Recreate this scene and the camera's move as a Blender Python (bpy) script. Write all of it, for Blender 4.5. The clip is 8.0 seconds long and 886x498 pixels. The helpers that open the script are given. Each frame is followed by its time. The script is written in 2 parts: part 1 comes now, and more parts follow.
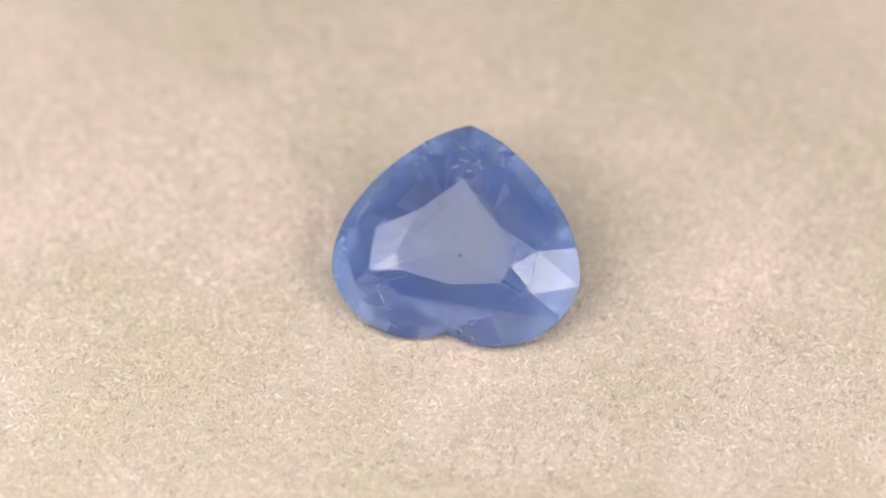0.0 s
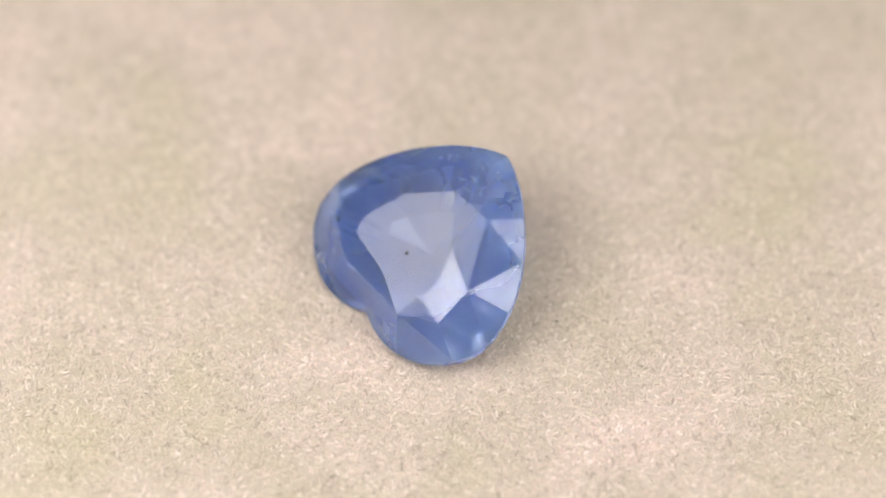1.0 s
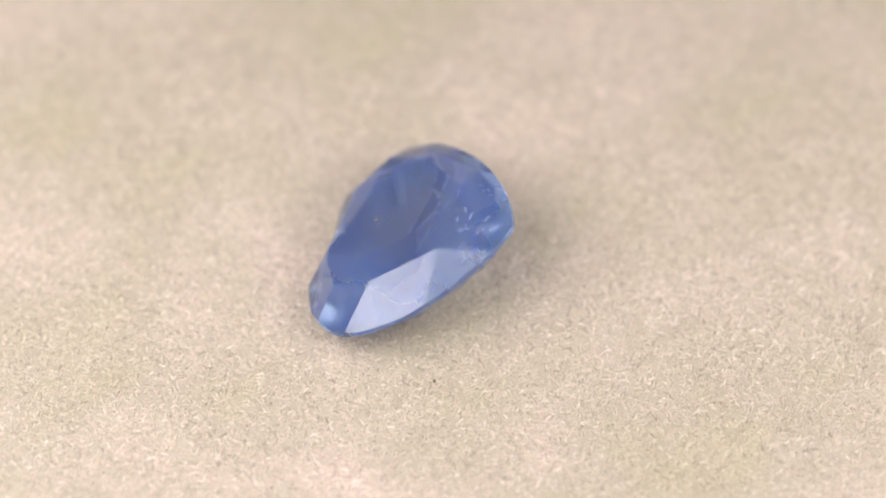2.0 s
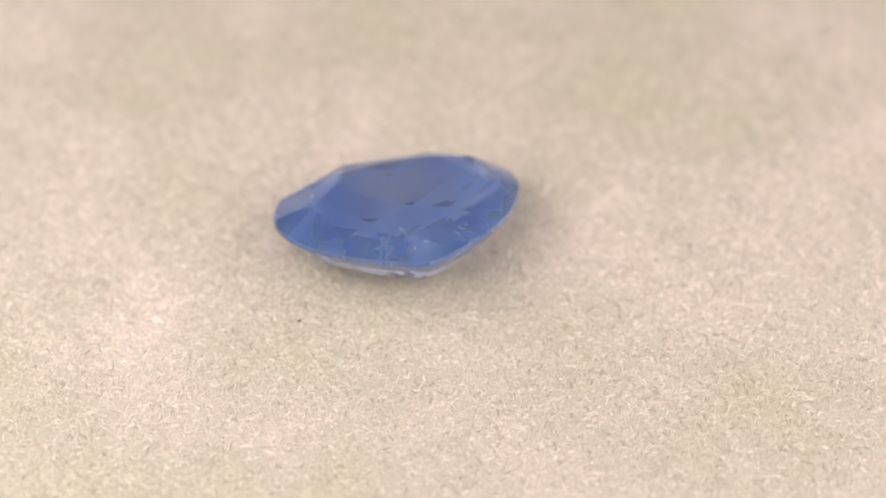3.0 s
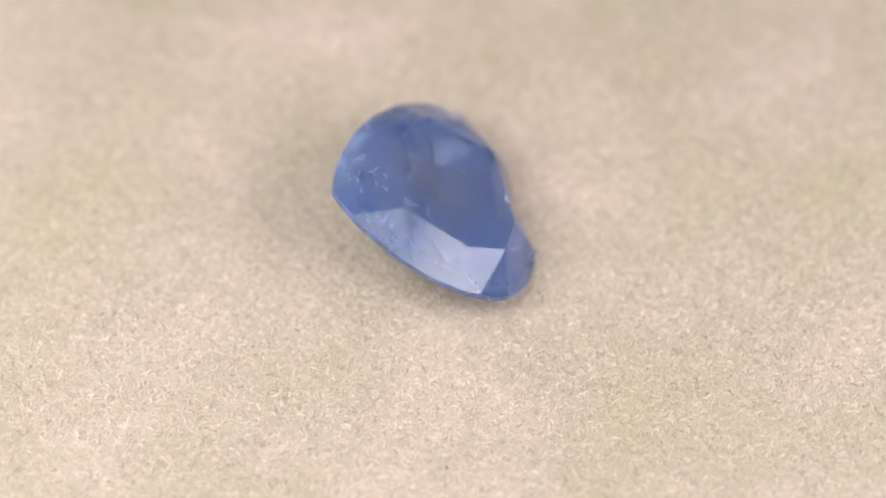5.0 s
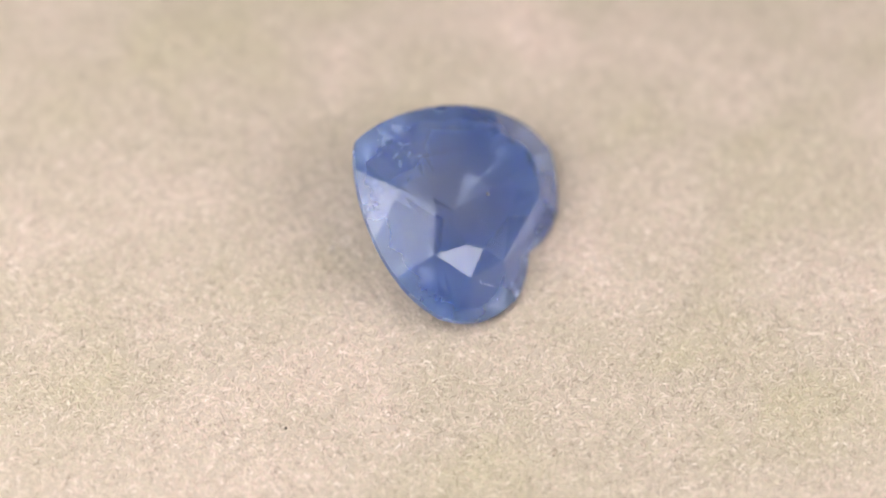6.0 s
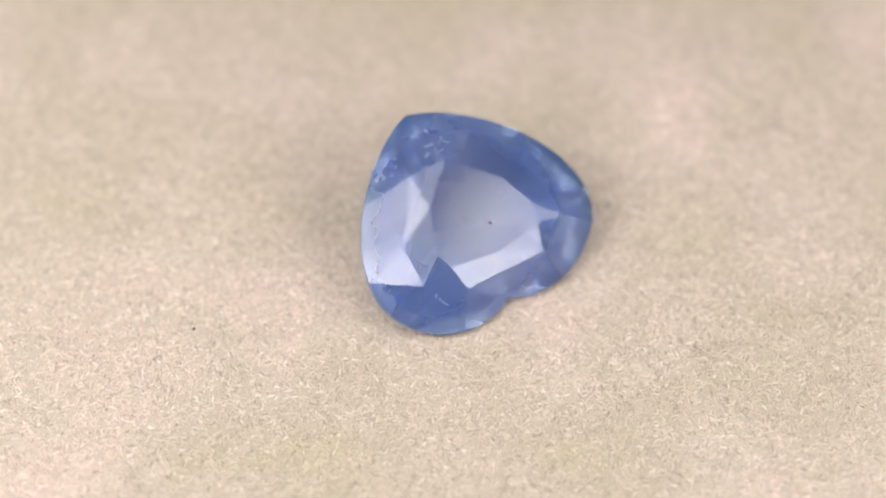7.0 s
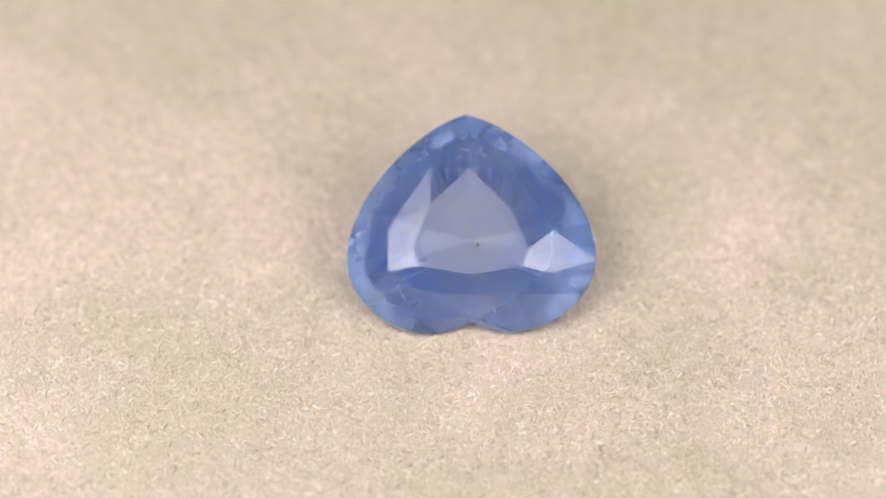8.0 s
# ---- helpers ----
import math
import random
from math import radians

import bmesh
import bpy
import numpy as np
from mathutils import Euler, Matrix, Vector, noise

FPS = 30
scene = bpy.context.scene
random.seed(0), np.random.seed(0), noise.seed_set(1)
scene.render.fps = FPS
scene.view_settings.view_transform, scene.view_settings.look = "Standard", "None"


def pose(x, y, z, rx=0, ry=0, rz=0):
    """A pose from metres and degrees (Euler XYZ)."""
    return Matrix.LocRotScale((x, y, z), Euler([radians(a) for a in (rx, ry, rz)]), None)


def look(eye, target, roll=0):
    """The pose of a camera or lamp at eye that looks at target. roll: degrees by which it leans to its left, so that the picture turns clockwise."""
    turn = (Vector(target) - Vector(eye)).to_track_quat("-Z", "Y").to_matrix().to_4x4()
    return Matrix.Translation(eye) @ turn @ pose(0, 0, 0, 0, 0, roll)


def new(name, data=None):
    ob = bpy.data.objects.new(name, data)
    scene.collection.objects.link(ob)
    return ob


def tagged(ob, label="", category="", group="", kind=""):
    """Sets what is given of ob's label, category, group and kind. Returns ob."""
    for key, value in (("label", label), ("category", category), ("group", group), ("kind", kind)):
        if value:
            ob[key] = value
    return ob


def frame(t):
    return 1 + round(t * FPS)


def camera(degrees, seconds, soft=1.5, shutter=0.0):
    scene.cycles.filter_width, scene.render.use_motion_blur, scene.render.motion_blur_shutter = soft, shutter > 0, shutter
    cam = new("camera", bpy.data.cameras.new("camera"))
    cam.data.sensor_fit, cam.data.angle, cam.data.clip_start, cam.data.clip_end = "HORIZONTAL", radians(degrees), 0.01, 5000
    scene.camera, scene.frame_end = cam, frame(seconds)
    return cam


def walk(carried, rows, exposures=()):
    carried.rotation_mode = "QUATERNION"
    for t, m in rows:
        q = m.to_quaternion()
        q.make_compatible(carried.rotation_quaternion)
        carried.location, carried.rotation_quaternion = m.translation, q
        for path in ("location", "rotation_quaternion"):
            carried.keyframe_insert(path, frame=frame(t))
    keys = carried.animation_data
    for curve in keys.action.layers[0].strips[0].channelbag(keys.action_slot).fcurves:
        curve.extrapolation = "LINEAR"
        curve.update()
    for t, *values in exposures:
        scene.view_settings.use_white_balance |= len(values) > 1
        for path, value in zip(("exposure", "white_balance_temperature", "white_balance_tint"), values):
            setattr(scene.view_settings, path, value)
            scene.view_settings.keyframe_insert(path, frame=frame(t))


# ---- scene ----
MM = 0.001
UNIT = MM / 60          # the gemstone's own unit of length
cam = camera(7.26, 8.0, soft=1.8)
EYE = Vector((0.386, -121.292, 166.467)) * MM
walk(cam, [(0, look(EYE, EYE + Vector((0, 0.58957, -0.80772)), -0.24)),
           (8, look(EYE, EYE + Vector((0, 0.58957, -0.80772)), -0.24))],
     exposures=[(0, -0.05), (1, -0.03), (3.5, -0.01), (4.2, -0.01), (5.5, -0.08), (8, -0.05)])
cam.data.dof.use_dof = True
cam.data.dof.focus_distance = 203.0 * MM
cam.data.dof.aperture_fstop = 27

# ---- light: two soft round lamps above, one on either side of the lens, in a small pale box with an added ceiling fill ----
world = bpy.data.worlds.new("room_air")
scene.world = world
world.use_nodes = True
world.node_tree.nodes["Background"].inputs["Color"].default_value = (0.9, 0.92, 1.0, 1)
world.node_tree.nodes["Background"].inputs["Strength"].default_value = 0.0


def area_lamp(name, shape, at, size, watts, colour):
    data = bpy.data.lights.new(name, "AREA")
    data.shape, data.size = shape, size
    data.energy, data.color = watts, colour
    ob = new(name, data)
    ob.matrix_world = pose(*at)
    return ob


def fading_lamp(at, size, watts, colour):
    """A round lamp with a diffuser that glows brighter on its near side than on its far side."""
    ob = area_lamp("round_lamp", "DISK", at, size, watts, colour)
    ob.data.use_nodes = True
    nodes, links = ob.data.node_tree.nodes, ob.data.node_tree.links
    geo, axes, fade = nodes.new("ShaderNodeNewGeometry"), nodes.new("ShaderNodeSeparateXYZ"), nodes.new("ShaderNodeMapRange")
    fade.inputs["To Min"].default_value, fade.inputs["To Max"].default_value = 1.65, 0.35
    links.new(geo.outputs["Parametric"], axes.inputs["Vector"])
    links.new(axes.outputs["Y"], fade.inputs["Value"])
    links.new(fade.outputs["Result"], nodes["Emission"].inputs["Strength"])
    return ob


LAMP_H = 0.046          # height of the two round lamps over the stone's table facet
LAMP_Z = LAMP_H + 2.6 * MM
fading_lamp((-0.901 * LAMP_H, -0.333 * LAMP_H, LAMP_Z), 1.29 * LAMP_H, 22.6 * LAMP_H ** 2, (1.0, 0.957, 0.945))
fading_lamp((1.246 * LAMP_H, -0.435 * LAMP_H, LAMP_Z), 1.484 * LAMP_H, 27.4 * LAMP_H ** 2, (1.0, 0.957, 0.945))
# unseen overhead fill, added to soften side shadows and veil the table facet
area_lamp("ceiling_fill", "SQUARE", (0, -0.16, 0.575), 0.38, 0.95, (1.0, 0.99, 1.0))


# ---- materials ----
def material(name):
    m = bpy.data.materials.new(name)
    m.use_nodes = True
    nodes, links = m.node_tree.nodes, m.node_tree.links
    return m, nodes, links, nodes["Principled BSDF"]


def noise_at(nodes, links, scale, detail=4.0, rough=0.6, distortion=0.0):
    co = nodes.new("ShaderNodeTexCoord")
    n = nodes.new("ShaderNodeTexNoise")
    n.inputs["Scale"].default_value, n.inputs["Detail"].default_value = scale, detail
    n.inputs["Roughness"].default_value, n.inputs["Distortion"].default_value = rough, distortion
    links.new(co.outputs["Object"], n.inputs["Vector"])
    return n


def ramp(nodes, links, source, stops):
    r = nodes.new("ShaderNodeValToRGB")
    while len(r.color_ramp.elements) < len(stops):
        r.color_ramp.elements.new(0.5)
    for e, (at, colour) in zip(r.color_ramp.elements, stops):
        e.position, e.color = at, (*colour, 1)
    links.new(source, r.inputs["Fac"])
    return r


def mixed(nodes, links, kind, fac, a, b):
    m = nodes.new("ShaderNodeMix")
    m.data_type, m.blend_type = "RGBA", kind
    m.inputs["Factor"].default_value = fac
    links.new(a, m.inputs["A"])
    links.new(b, m.inputs["B"])
    return m


def paper_material():
    m, nodes, links, p = material("tan_suede_paper")
    broad = ramp(nodes, links, noise_at(nodes, links, 170, 4, 0.55, 0.4).outputs["Fac"],
                 [(0.28, (0.50, 0.447, 0.335)), (0.45, (0.515, 0.45, 0.363)), (0.55, (0.545, 0.473, 0.395)), (0.72, (0.61, 0.512, 0.45))])
    fine = ramp(nodes, links, noise_at(nodes, links, 5200, 3, 0.6, 1.2).outputs["Fac"],
                [(0.3, (0.93, 0.925, 0.92)), (0.55, (1, 1, 1)), (0.75, (1.0, 1.0, 0.99))])
    links.new(mixed(nodes, links, "MULTIPLY", 1.0, broad.outputs["Color"], fine.outputs["Color"]).outputs["Result"],
              p.inputs["Base Color"])
    bump = nodes.new("ShaderNodeBump")
    bump.inputs["Strength"].default_value, bump.inputs["Distance"].default_value = 0.35, 0.03 * MM
    links.new(noise_at(nodes, links, 6500, 3, 0.6, 1.5).outputs["Fac"], bump.inputs["Height"])
    links.new(bump.outputs["Normal"], p.inputs["Normal"])
    p.inputs["Roughness"].default_value = 0.95
    p.inputs["Specular IOR Level"].default_value = 0.15
    return m


def fibre_material():
    m, nodes, links, p = material("tan_paper_fibre")
    geo = nodes.new("ShaderNodeNewGeometry")
    own = ramp(nodes, links, geo.outputs["Random Per Island"],
               [(0.0, (0.42, 0.355, 0.295)), (0.09, (0.55, 0.475, 0.395)), (0.3, (0.60, 0.535, 0.43)), (0.5, (0.64, 0.525, 0.46)),
                (0.7, (0.62, 0.555, 0.455)), (0.9, (0.69, 0.585, 0.52)), (1.0, (0.78, 0.70, 0.63))])
    broad = ramp(nodes, links, noise_at(nodes, links, 170, 4, 0.55, 0.4).outputs["Fac"],
                 [(0.28, (0.92, 0.945, 0.83)), (0.45, (0.96, 0.965, 0.93)), (0.55, (1.02, 1.01, 1.0)), (0.72, (1.13, 1.085, 1.10))])
    links.new(mixed(nodes, links, "MULTIPLY", 1.0, own.outputs["Color"], broad.outputs["Color"]).outputs["Result"],
              p.inputs["Base Color"])
    p.inputs["Roughness"].default_value = 0.85
    p.inputs["Specular IOR Level"].default_value = 0.2
    return m


def plain_material(name, colour, rough):
    m, nodes, links, p = material(name)
    r = ramp(nodes, links, noise_at(nodes, links, 9, 5).outputs["Fac"],
             [(0.3, tuple(c * 0.93 for c in colour)), (0.7, colour)])
    links.new(r.outputs["Color"], p.inputs["Base Color"])
    p.inputs["Roughness"].default_value = rough
    return m


def sapphire_material(name, heart_silk, rim_silk, polish):
    """Clear blue crystal, clouded in patches by a milky silk."""
    m, nodes, links, p = material(name)
    zones = noise_at(nodes, links, 300, 3, 0.5, 0.2)
    silk = ramp(nodes, links, zones.outputs["Fac"], [(0.3, (0.20, 0.36, 0.95)), (0.55, (0.27, 0.43, 0.97)), (0.75, (0.39, 0.52, 0.98))])
    pale_silk = ramp(nodes, links, zones.outputs["Fac"], [(0.3, (0.31, 0.40, 0.74)), (0.7, (0.40, 0.48, 0.80))])
    p.inputs["IOR"].default_value = 1.77
    p.inputs["Roughness"].default_value = 0.035
    p.inputs["Subsurface Weight"].default_value = 1.0
    p.inputs["Subsurface Radius"].default_value = (0.7, 1.0, 1.6)
    p.inputs["Subsurface Scale"].default_value = 0.8 * MM
    glass = nodes.new("ShaderNodeBsdfPrincipled")
    tint = ramp(nodes, links, zones.outputs["Fac"], [(0.3, (0.45, 0.61, 0.96)), (0.7, (0.60, 0.72, 0.98))])
    pale_tint = ramp(nodes, links, zones.outputs["Fac"], [(0.3, (0.57, 0.66, 0.90)), (0.7, (0.67, 0.74, 0.93))])
    glass.inputs["IOR"].default_value, glass.inputs["Roughness"].default_value = 1.77, polish
    glass.inputs["Transmission Weight"].default_value = 1.0
    # the heart stays clearer; rim silk stands in for inner reflection and longer light paths
    co, flat, far = nodes.new("ShaderNodeTexCoord"), nodes.new("ShaderNodeVectorMath"), nodes.new("ShaderNodeVectorMath")
    flat.operation, far.operation = "MULTIPLY", "LENGTH"
    flat.inputs[1].default_value = (1, 1, 0)
    links.new(co.outputs["Object"], flat.inputs[0])
    links.new(flat.outputs["Vector"], far.inputs[0])
    # the colour carries it too: greyer see-through heart, full blue towards the long-path rim
    blue = nodes.new("ShaderNodeMapRange")
    blue.inputs["From Min"].default_value, blue.inputs["From Max"].default_value = 50 * UNIT, 125 * UNIT
    links.new(far.outputs["Value"], blue.inputs["Value"])
    for pale, full, shader in ((pale_silk, silk, p), (pale_tint, tint, glass)):
        zoned = mixed(nodes, links, "MIX", 1.0, pale.outputs["Color"], full.outputs["Color"])
        links.new(blue.outputs["Result"], zoned.inputs["Factor"])
        links.new(zoned.outputs["Result"], shader.inputs["Base Color"])
    zone = nodes.new("ShaderNodeMapRange")
    zone.inputs["From Min"].default_value, zone.inputs["From Max"].default_value = 70 * UNIT, 200 * UNIT
    zone.inputs["To Min"].default_value, zone.inputs["To Max"].default_value = heart_silk, rim_silk
    links.new(far.outputs["Value"], zone.inputs["Value"])
    cloud = nodes.new("ShaderNodeMapRange")
    cloud.inputs["From Min"].default_value, cloud.inputs["From Max"].default_value = 0.3, 0.7
    cloud.inputs["To Min"].default_value, cloud.inputs["To Max"].default_value = 0.75, 1.3
    links.new(noise_at(nodes, links, 480, 4, 0.6, 0.3).outputs["Fac"], cloud.inputs["Value"])
    amount = nodes.new("ShaderNodeMath")
    amount.operation = "MULTIPLY"
    links.new(zone.outputs["Result"], amount.inputs[0])
    links.new(cloud.outputs["Result"], amount.inputs[1])
    bump = nodes.new("ShaderNodeBump")
    bump.inputs["Strength"].default_value, bump.inputs["Distance"].default_value = 0.03, 0.02 * MM
    links.new(noise_at(nodes, links, 2500, 3).outputs["Fac"], bump.inputs["Height"])
    mix = nodes.new("ShaderNodeMixShader")
    links.new(amount.outputs["Value"], mix.inputs["Fac"])
    links.new(glass.outputs["BSDF"], mix.inputs[1])
    links.new(p.outputs["BSDF"], mix.inputs[2])
    for shader in (p, glass):
        links.new(bump.outputs["Normal"], shader.inputs["Normal"])
    links.new(mix.outputs["Shader"], nodes["Material Output"].inputs["Surface"])
    return m


PAPER, FIBRE = paper_material(), fibre_material()
SAPPHIRE = sapphire_material("pale_blue_sapphire", 0.06, 0.18, 0.02)
LOWER_RIM = sapphire_material("hazy_blue_sapphire", 0.13, 0.16, 0.03)
# extra silk here also stands in for light coming up through the stone
PAVILION = sapphire_material("silky_blue_sapphire", 0.34, 0.40, 0.28)
FEATHER = plain_material("white_feather_inclusion", (0.78, 0.83, 0.95), 0.35)
DARK_FIBRE = plain_material("dark_brown_hair", (0.31, 0.255, 0.205), 0.8)
SPECK = plain_material("dark_dust", (0.06, 0.05, 0.045), 0.9)
GREY_DUST = plain_material("grey_dust", (0.19, 0.19, 0.22), 0.8)
PLASTER = plain_material("pale_grey_plaster", (0.55, 0.54, 0.53), 0.9)
TABLE_TOP = plain_material("matt_beige_tabletop", (0.5, 0.45, 0.4), 0.7)


# ---- building helpers ----
def mesh_of(name, bm, mat, smooth=False):
    data = bpy.data.meshes.new(name)
    bmesh.ops.recalc_face_normals(bm, faces=bm.faces)
    if bm.calc_volume(signed=True) < 0:
        bmesh.ops.reverse_faces(bm, faces=bm.faces)
    bm.to_mesh(data)
    bm.free()
    data.materials.append(mat)
    if smooth:
        data.polygons.foreach_set("use_smooth", [True] * len(data.polygons))
    return data


def part(name, bm, mat, parent, label="", smooth=False):
    ob = new(name, mesh_of(name, bm, mat, smooth))
    ob.parent = parent
    return tagged(ob, label)


def box(x0, y0, z0, x1, y1, z1):
    bm = bmesh.new()
    bmesh.ops.create_cube(bm, size=1.0)
    for v in bm.verts:
        v.co = Vector(((x0 + x1) / 2 + v.co.x * (x1 - x0), (y0 + y1) / 2 + v.co.y * (y1 - y0), (z0 + z1) / 2 + v.co.z * (z1 - z0)))
    return bm


# ---- the room and the table under the paper ----
def setting(name, bm, mat, label):
    return tagged(new(name, mesh_of(name, bm, mat)), label, kind="structure")


def room():
    setting("tabletop", box(-0.36, -0.36, -0.02, 0.36, 0.36, -0.0006), TABLE_TOP, "matt beige tabletop under the paper sheet")
    setting("ceiling", box(-0.36, -0.36, 0.60, 0.36, 0.36, 0.62), PLASTER, "plain pale grey ceiling")
    setting("wall_north", box(-0.36, 0.36, -0.02, 0.36, 0.38, 0.62), PLASTER, "plain pale grey wall")
    setting("wall_south", box(-0.36, -0.38, -0.02, 0.36, -0.36, 0.62), PLASTER, "plain pale grey wall")
    setting("wall_west", box(-0.38, -0.38, -0.02, -0.36, 0.38, 0.62), PLASTER, "plain pale grey wall")
    setting("wall_east", box(0.36, -0.38, -0.02, 0.38, 0.38, 0.62), PLASTER, "plain pale grey wall")


# ---- the gemstone ----
GIRDLE_AT = Vector((44.9, -29.5, 100.0)) * UNIT
ACROSS, TOWARDS_TIP, UP = Vector((0.98790, -0.15365, 0.02105)), Vector((0.12619, 0.87533, 0.46677)), Vector((-0.09015, -0.45847, 0.88413))
GEM_REST = Matrix.Translation(GIRDLE_AT) @ Matrix((ACROSS, TOWARDS_TIP, UP)).transposed().to_4x4()


def bezier(a, b, c, d, s):
    return a * (1 - s) ** 3 + b * 3 * s * (1 - s) ** 2 + c * 3 * s * s * (1 - s) + d * s ** 3


def heart(steps=600):
    """The girdle's heart: tip, right flank, notch, left flank, evenly dense."""
    tip, side, notch = Vector((0, 204)), Vector((219, -55)), Vector((0, -164))
    half = [bezier(tip, Vector((72, 188)), Vector((219, 73)), side, i / steps) for i in range(steps)]
    half += [bezier(side, Vector((219, -135)), Vector((105, -222)), notch, i / steps) for i in range(steps)]
    right = [Vector((v.x * 1.02, v.y)) for v in half]
    left = [Vector((-v.x * 0.98, v.y)) for v in half]
    return right + [notch] + left[:0:-1]


OUTLINE = heart()


def plane_height(a, b, c, x, y):
    n = (b - a).cross(c - a)
    return a.z - (n.x * (x - a.x) + n.y * (y - a.y)) / n.z


def outline_between(from_deg, to_deg, steps):
    """Points of the outline between two directions, in degrees from the tip, clockwise."""
    found = []
    for i in range(steps + 1):
        a = radians(from_deg + (to_deg - from_deg) * i / steps)
        found.append(min(OUTLINE, key=lambda v: abs((math.atan2(v.x, v.y) - a + math.pi) % (2 * math.pi) - math.pi)))
    return found


def lifted(x, y, z):
    """The height z in the stone's space, raised where it would lie under the paper."""
    low = (GEM_REST.translation / UNIT + ACROSS * x + TOWARDS_TIP * y).z
    return max(z, (0.3 - low) / UP.z)


def gem_body():
    bm = bmesh.new()
    at = lambda x, y, z: bm.verts.new((x * UNIT, y * UNIT, z * UNIT))
    TOP, EDGE = 66, 5
    # table corners and the corners of the first row of facets, clockwise from the tip
    table = [at(x, y, TOP) for x, y in ((3.8, 99.2), (77.3, 22.6), (105, -44.7), (92.7, -77.1), (4.1, -89), (-85.8, -72.5), (-97.2, -42.8), (-65.5, 36.9))]
    C, D, E, F, F2, E2, D2, C2 = [at(*v) for v in ((79.1, 101.1, 47.9), (148.8, -12.2, 52.6), (148.1, -87.6, 50.8), (78, -125, 58),
                                                   (-77.3, -118, 55.1), (-142.6, -77.5, 53.7), (-140.2, -1.3, 49), (-64, 103.3, 51.9))]
    t = table
    bm.faces.new(t)
    for f in ((t[0], t[1], C), (t[1], D, C), (t[1], t[2], D), (t[2], E, D), (t[2], t[3], E), (t[3], F, E), (t[3], t[4], F),
              (t[4], F2, F), (t[4], t[5], F2), (t[5], E2, F2), (t[5], t[6], E2), (t[6], D2, E2), (t[6], t[7], D2), (t[7], C2, D2), (t[7], t[0], C2)):
        bm.faces.new(f)
    # the second row: each corner fans out to flat facets that meet the girdle
    fans = [(C, (0, 17, 37, 62)), (D, (62, 88, 105)), (E, (105, 121)), (F, (121, 150, 180)),
            (F2, (180, 210, 238)), (E2, (238, 248, 263)), (D2, (263, 279, 303)), (C2, (303, 328, 344, 360))]
    RISE = {17: 1, 37: 1, 62: 1, 88: 1, 105: 1.7, 121: 10, 150: 1, 210: 1, 238: 1, 248: 2.6, 263: 4.2, 279: 1.2, 303: 0, 328: 1, 344: 1}
    ring, corners = [], []          # the upper edge of the girdle, all round
    for m, cuts in fans:
        for a, b in zip(cuts, cuts[1:]):
            pts = outline_between(a, b, 6)
            ends = [Vector((v.x, v.y, EDGE + RISE.get(d, 0))) for v, d in ((pts[0], a), (pts[-1], b))]
            corners.append((m, len(ring)))
            for v in pts[:-1]:
                ring.append(at(v.x, v.y, plane_height(m.co / UNIT, ends[0], ends[1], v.x, v.y)))
    n = len(ring)
    for i, (m, start) in enumerate(corners):
        end = corners[i + 1][1] if i + 1 < len(corners) else n
        bm.faces.new([m] + [ring[j % n] for j in range(start, end + 1)])
        after = corners[(i + 1) % len(corners)][0]
        if after is not m and i + 1 < len(corners):
            bm.faces.new((m, ring[end % n], after))
    bm.faces.new((t[0], C, ring[0]))
    bm.faces.new((t[0], ring[0], C2))
    lows = [at(v.co.x / UNIT, v.co.y / UNIT, lifted(v.co.x / UNIT, v.co.y / UNIT, -5)) for v in ring]
    for i in range(n):
        bm.faces.new((ring[i], lows[i], lows[(i + 1) % n], ring[(i + 1) % n]))
    crown_faces = set(bm.faces)
    # pavilion: small lower girdle facets, an uneven step, then silky mains down to the culet
    rng = random.Random(11)
    COUNT = 34
    culet = at(4, -14, lifted(4, -14, -112))
    low_at = [round(i * n / COUNT) for i in range(COUNT)] + [n]
    step = []
    for k in range(COUNT):
        v, s = lows[low_at[k]].co / UNIT, (0.77 if k % 2 else 0.72) + rng.uniform(-0.02, 0.02)
        x, y = v.x * s, v.y * s - 4
        step.append(at(x, y, lifted(x, y, (-47 if k % 2 else -57) + rng.uniform(-4, 4))))
    waist = []
    for k in range(0, COUNT, 2):
        v = step[k].co / UNIT
        f = 0.55 + rng.uniform(-0.05, 0.05)
        waist.append(at(v.x * f, v.y * f - 5, lifted(v.x * f, v.y * f - 5, -88 + rng.uniform(-4, 4))))
    for k in range(COUNT):
        a, b = step[k], step[(k + 1) % COUNT]
        i, j = low_at[k], low_at[k + 1]
        half = (i + j) // 2
        for q in range(i, half):
            bm.faces.new((a, lows[q], lows[q + 1]))
        bm.faces.new((a, lows[half], b))
        for q in range(half, j):
            bm.faces.new((b, lows[q], lows[(q + 1) % n]))
    rim_faces = set(bm.faces)
    turns = COUNT // 2
    for k in range(turns):
        a, b = waist[k], waist[(k + 1) % turns]
        bm.faces.new((a, step[2 * k], step[2 * k + 1]))
        bm.faces.new((a, step[2 * k + 1], b))
        bm.faces.new((b, step[2 * k + 1], step[(2 * k + 2) % COUNT]))
        bm.faces.new((a, b, culet))
    for f in bm.faces:
        f.material_index = 0 if f in crown_faces else 1 if f in rim_faces else 2
    return bm


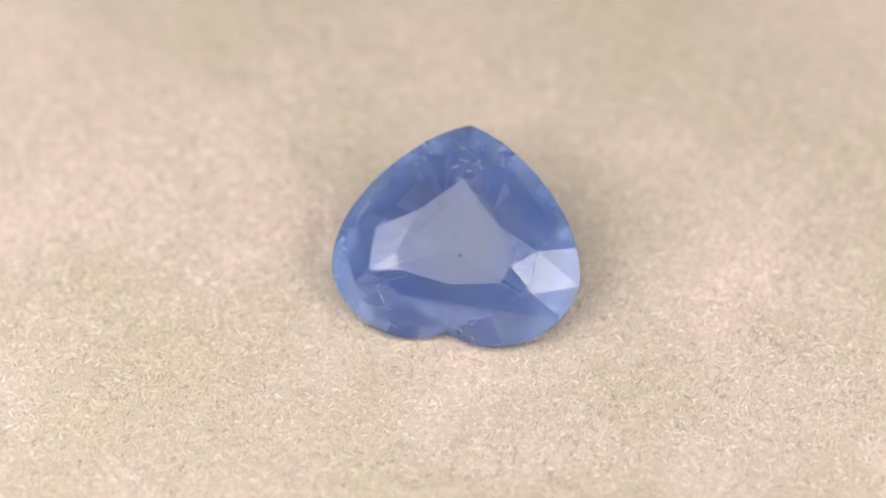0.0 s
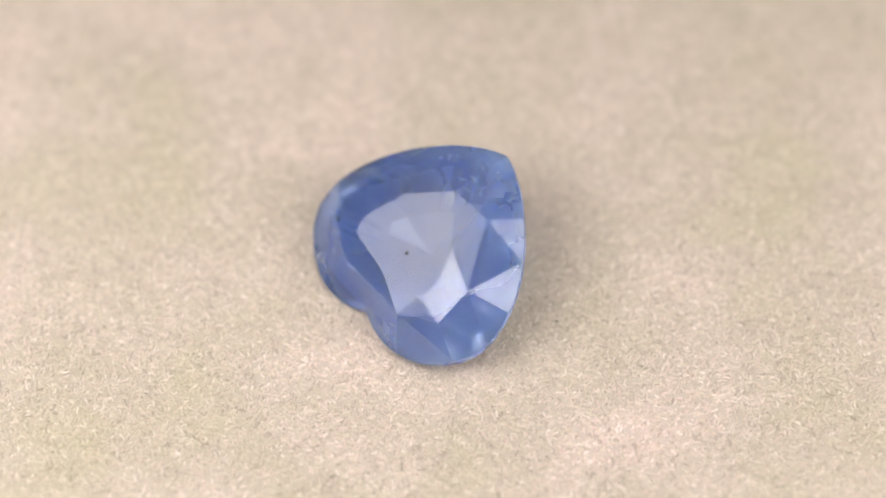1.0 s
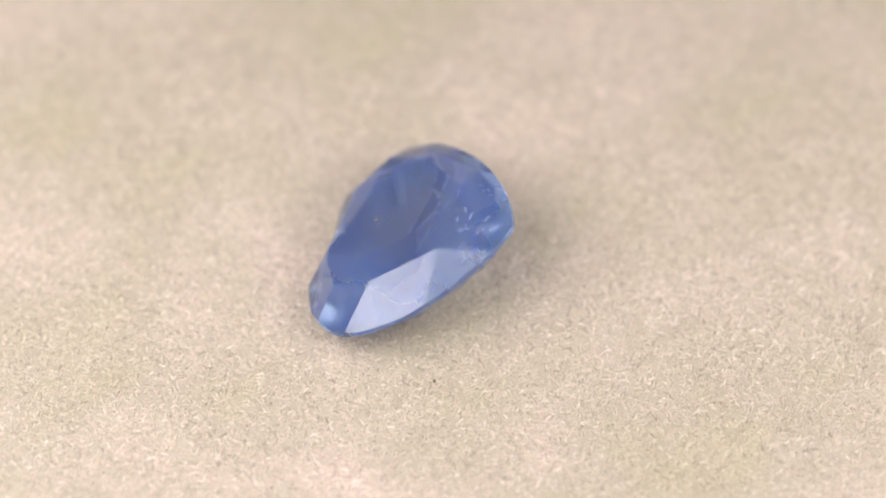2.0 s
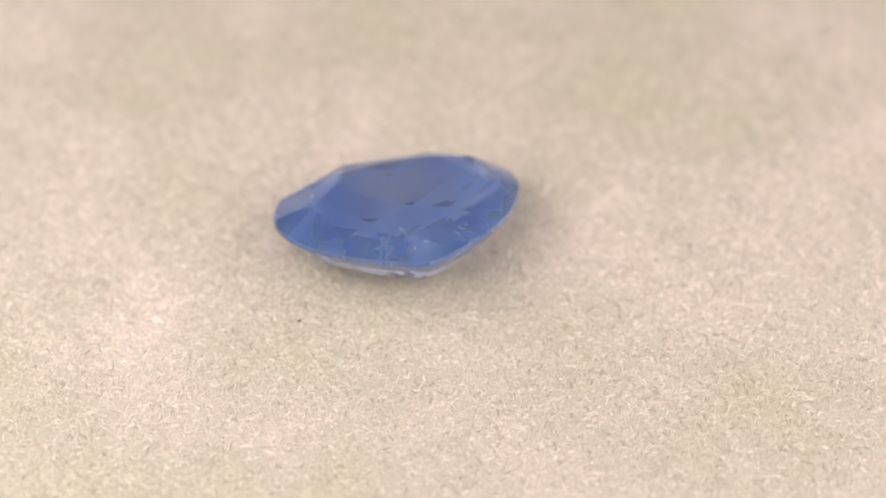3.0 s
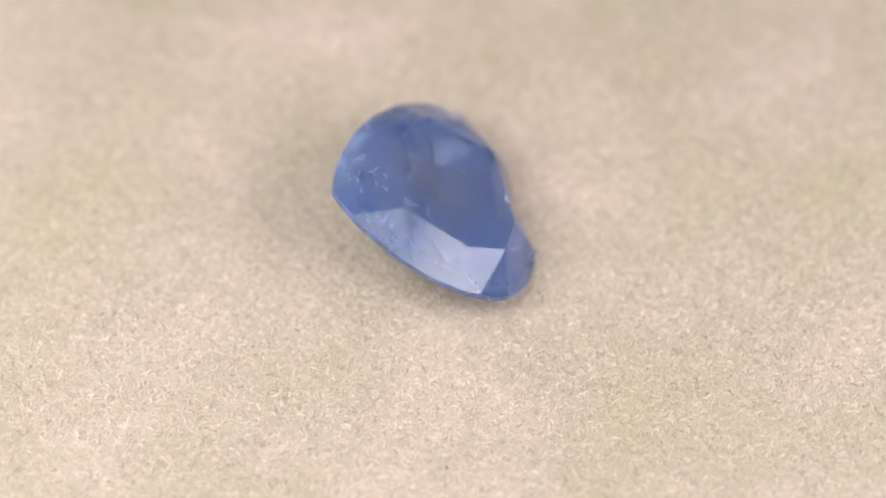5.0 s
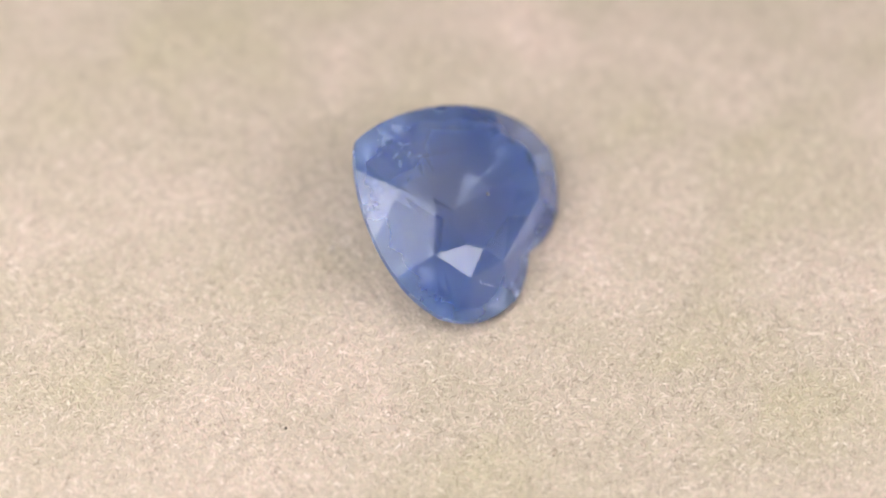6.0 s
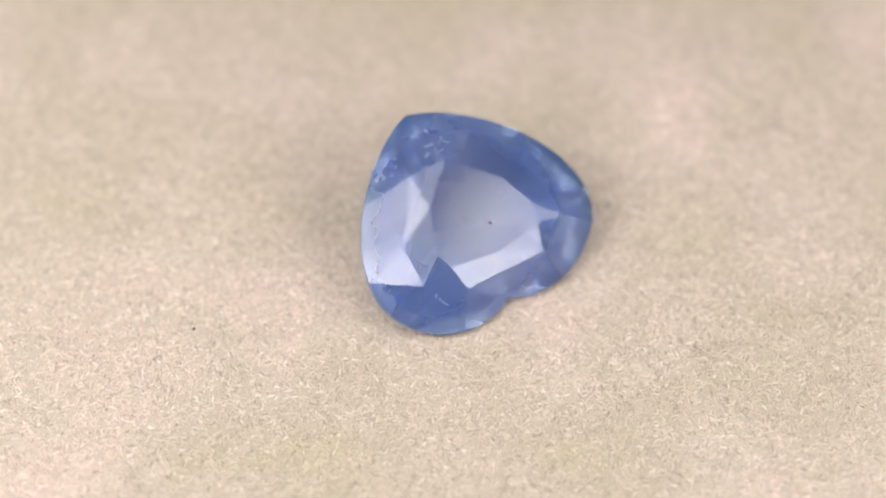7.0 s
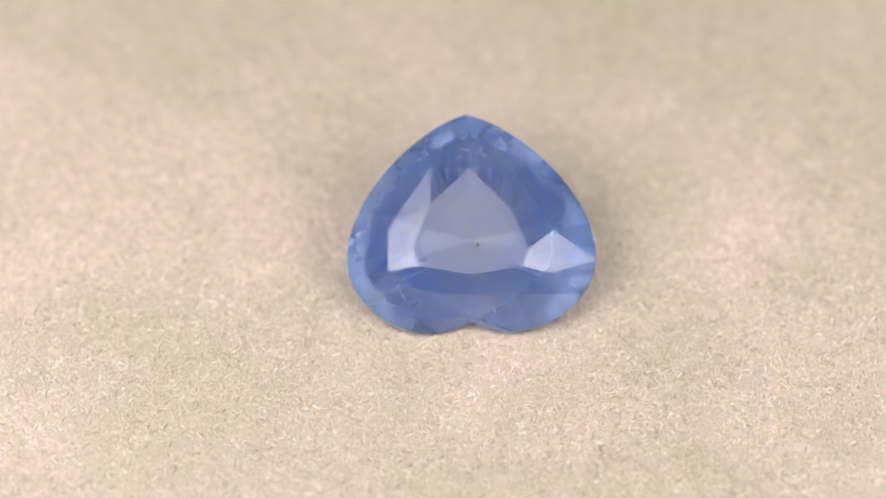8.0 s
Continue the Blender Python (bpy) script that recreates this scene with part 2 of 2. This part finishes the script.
def shard(rng, centre, size, normal):
    """A thin, ragged flake."""
    bm = bmesh.new()
    q = normal.to_track_quat("Z", "Y")
    rim = []
    for i in range(7):
        a, r = i / 7 * 2 * math.pi, size * rng.uniform(0.35, 1.0)
        rim.append(Vector((math.cos(a) * r, math.sin(a) * r * 0.4, rng.uniform(-0.1, 0.1) * size)))
    up = [bm.verts.new((centre + q @ (v + Vector((0, 0, 1.2)))) * UNIT) for v in rim]
    dn = [bm.verts.new((centre + q @ (v - Vector((0, 0, 1.2)))) * UNIT) for v in rim]
    bm.faces.new(up)
    bm.faces.new(dn[::-1])
    for i in range(7):
        bm.faces.new((up[i], dn[i], dn[(i + 1) % 7], up[(i + 1) % 7]))
    return bm


def speck(rng, radius):
    """A crumb of dust."""
    bm = bmesh.new()
    bmesh.ops.create_icosphere(bm, subdivisions=1, radius=radius)
    for v in bm.verts:
        v.co *= rng.uniform(0.6, 1.2)
        v.co.z *= 0.6
    return bm


def gemstone():
    gem = tagged(new("gemstone"), "pale blue heart-cut sapphire lying tilted on the tan paper", "gemstone")
    body = part("body", gem_body(), SAPPHIRE, gem, "clear blue faceted crystal")
    body.data.materials.append(LOWER_RIM)
    body.data.materials.append(PAVILION)
    rng = random.Random(5)
    # healed feathers under the crown beside the tip, and at the notch
    for i in range(17):
        y = rng.uniform(112, 186)
        top = 66 - 61 * (y - 97) / 107
        reach = 50 * (204 - y) / 100
        c = Vector((rng.uniform(-0.75, 1.0) * reach, y, top - rng.uniform(3.5, 11) - 0.25 * reach))
        part("feather", shard(rng, c, rng.uniform(4, 11), Vector((rng.uniform(-1, 1), rng.uniform(-1, 1), 0.8))), FEATHER, gem, "white feather inclusion inside the crystal")
    # a flawed patch beside the tip, and a streak under the shoulder of one lobe
    for i in range(8):
        c = Vector((rng.uniform(-90, -55), 0, 0))
        c.y = 205 + c.x + rng.uniform(-10, 6)
        c.z = 24 + rng.uniform(-7, 0)
        part("feather", shard(rng, c, rng.uniform(3, 7), Vector((rng.uniform(-1, 1), rng.uniform(-1, 1), 1.2))), FEATHER, gem, "white feather inclusion inside the crystal")
    for i in range(4):
        c = Vector((-122 + 4 * i, -98 - 7 * i, 22 - 2 * i))
        part("feather", shard(rng, c, rng.uniform(5, 9), Vector((1, 0.4 * i - 0.6, 0.8))), FEATHER, gem, "white feather inclusion inside the crystal")
    for i in range(5):
        c = Vector((rng.uniform(-22, 22), rng.uniform(-146, -138), rng.uniform(0, 14)))
        part("feather", shard(rng, c, rng.uniform(1.5, 4), Vector((rng.uniform(-1, 1), -1, 0.6))), FEATHER, gem, "white feather inclusion inside the crystal")
    dust = part("dust_grain", speck(rng, 4.2 * UNIT), GREY_DUST, gem, "grey dust grain on the table facet")
    dust.location = Vector((16, -37, 66.5)) * UNIT
    return gem


# ---- the paper, with the loose fibres of its napped surface ----
def fibres(name, count, reach, clear, parent, mat, lengths, widths, curl, seed, label):
    """Curled fibres, lying on the sheet, in one mesh."""
    rng = np.random.default_rng(seed)
    r, a = reach * np.sqrt(clear + (1 - clear) * rng.random(count)), rng.random(count) * 2 * np.pi
    base = np.stack([r * np.cos(a), r * np.sin(a)], 1)
    heading = rng.random(count) * 2 * np.pi
    bend = rng.normal(0, curl, (count, 3)).cumsum(1)
    length = rng.uniform(*lengths, count) * MM
    width = rng.uniform(*widths, count) * MM
    lift = rng.uniform(0.0, 0.075, count) * MM
    # the nap lies pressed flat where the stone rests
    off = np.column_stack([base, np.full(count, 0.11 * MM)]) - np.array(GIRDLE_AT)
    gx, gy, gz = (off @ np.array(axis) / UNIT for axis in (ACROSS, TOWARDS_TIP, UP))
    rim = sorted((math.atan2(v.x, v.y), v.length) for v in OUTLINE)
    inside = np.hypot(gx, gy) / np.interp(np.arctan2(gx, gy), [r[0] for r in rim], [r[1] for r in rim])
    pressed = (inside < 1.0) & (gz > np.interp(inside, [0, 0.4, 0.74, 1], [-116, -94, -62, -12]))
    lift[pressed] *= 0.02
    width[pressed] *= 0.5
    pts = np.zeros((count, 4, 3))
    pts[:, 0, :2] = base
    for i in range(3):
        d = heading + bend[:, i]
        pts[:, i + 1, 0] = pts[:, i, 0] + np.cos(d) * length / 3
        pts[:, i + 1, 1] = pts[:, i, 1] + np.sin(d) * length / 3
    pts[:, :, 2] = lift[:, None] * np.array([0.0, 0.9, 1.0, 0.1])
    taper = np.array([0.5, 1.0, 1.0, 0.5])
    way = np.concatenate([bend[:, :1], bend], 1) + heading[:, None]
    side = np.stack([-np.sin(way), np.cos(way)], 2)
    verts = np.zeros((count, 4, 3, 3))
    for j, (s, h) in enumerate(((-1.0, -0.9), (0.0, 0.7), (1.0, -0.9))):
        verts[:, :, j] = pts
        verts[:, :, j, :2] += side * (width[:, None] * taper)[:, :, None] * s
        verts[:, :, j, 2] += h * width[:, None] * taper * np.where(pressed, 0.1, 1.0)[:, None]
    quads = [(i * 3 + j, i * 3 + 3 + j, i * 3 + 4 + j, i * 3 + 1 + j) for i in range(3) for j in range(2)]
    faces = (np.array(quads)[None] + np.arange(count)[:, None, None] * 12).reshape(-1, 4)
    data = bpy.data.meshes.new(name)
    data.vertices.add(count * 12)
    data.vertices.foreach_set("co", verts.reshape(-1))
    data.loops.add(faces.size)
    data.loops.foreach_set("vertex_index", faces.reshape(-1))
    data.polygons.add(len(faces))
    data.polygons.foreach_set("loop_start", np.arange(len(faces)) * 4)
    data.polygons.foreach_set("use_smooth", np.ones(len(faces), bool))
    data.update(calc_edges=True)
    data.materials.append(mat)
    ob = new(name, data)
    ob.parent = parent
    return tagged(ob, label, kind="stuff")


def paper_sheet():
    sheet = tagged(new("paper_sheet"), "tan napped paper sheet turning under the stone", "paper")
    bm = box(-0.07, -0.07, -0.0005, 0.07, 0.07, 0.0)
    bmesh.ops.bevel(bm, geom=bm.edges[:], offset=0.0001, segments=1, affect="EDGES")
    part("sheet", bm, PAPER, sheet)
    fibres("paper_nap", 130000, 18.5 * MM, 0.0, sheet, FIBRE, (0.11, 0.33), (0.018, 0.040), 0.6, 7, "short curled tan fibres of the napped paper")
    fibres("stray_hairs", 500, 18.5 * MM, 0.055, sheet, DARK_FIBRE, (0.3, 0.8), (0.005, 0.010), 0.45, 8, "fine dark brown hairs caught in the nap")
    rng = random.Random(3)
    for x, y, r in ((-7.02, 2.67, 0.055), (4.62, 0.74, 0.05), (4.09, 15.3, 0.06)):
        grain = part("dust_grain", speck(rng, r * MM), SPECK, sheet, "dark dust grain caught in the nap")
        grain.location = Vector((x, y, 0.045)) * MM
    return sheet


room()
sheet = paper_sheet()
gem = gemstone()


# ---- the turning: seconds, degrees turned clockwise, slide in millimetres ----
TURN = [
    (0.00, 0.0, 0.050, -0.180), (0.25, 9.0, 0.120, -0.140), (0.50, 18.7, 0.150, -0.010), (0.75, 29.6, 0.000, 0.040),
    (1.00, 41.8, -0.244, 0.090), (1.25, 54.6, -0.300, 0.150), (1.50, 68.5, -0.209, 0.122), (1.70, 80.5, -0.060, 0.110),
    (2.80, 147.5, 0.237, 0.119), (3.00, 157.6, 0.156, 0.053), (3.25, 169.4, 0.100, -0.053), (3.50, 181.0, 0.042, -0.151),
    (3.75, 192.9, -0.080, -0.179), (4.00, 204.4, -0.185, -0.205), (4.20, 213.0, -0.190, -0.196),
    (5.30, 255.9, -0.050, -0.103), (5.50, 263.2, -0.060, -0.080), (5.75, 273.1, -0.046, -0.025), (6.00, 282.9, -0.020, 0.025),
    (6.50, 300.4, -0.005, 0.032), (7.00, 318.0, 0.081, 0.041), (7.50, 334.4, 0.155, 0.056), (8.00, 350.8, 0.320, 0.063)]


def motions():
    for thing, rest in ((sheet, Matrix.Identity(4)), (gem, GEM_REST)):
        walk(thing, [(t, Matrix.Translation(Vector((x, y, 0)) * MM) @ pose(0, 0, 0, 0, 0, -turned) @ rest)
                     for t, turned, x, y in TURN])


motions()
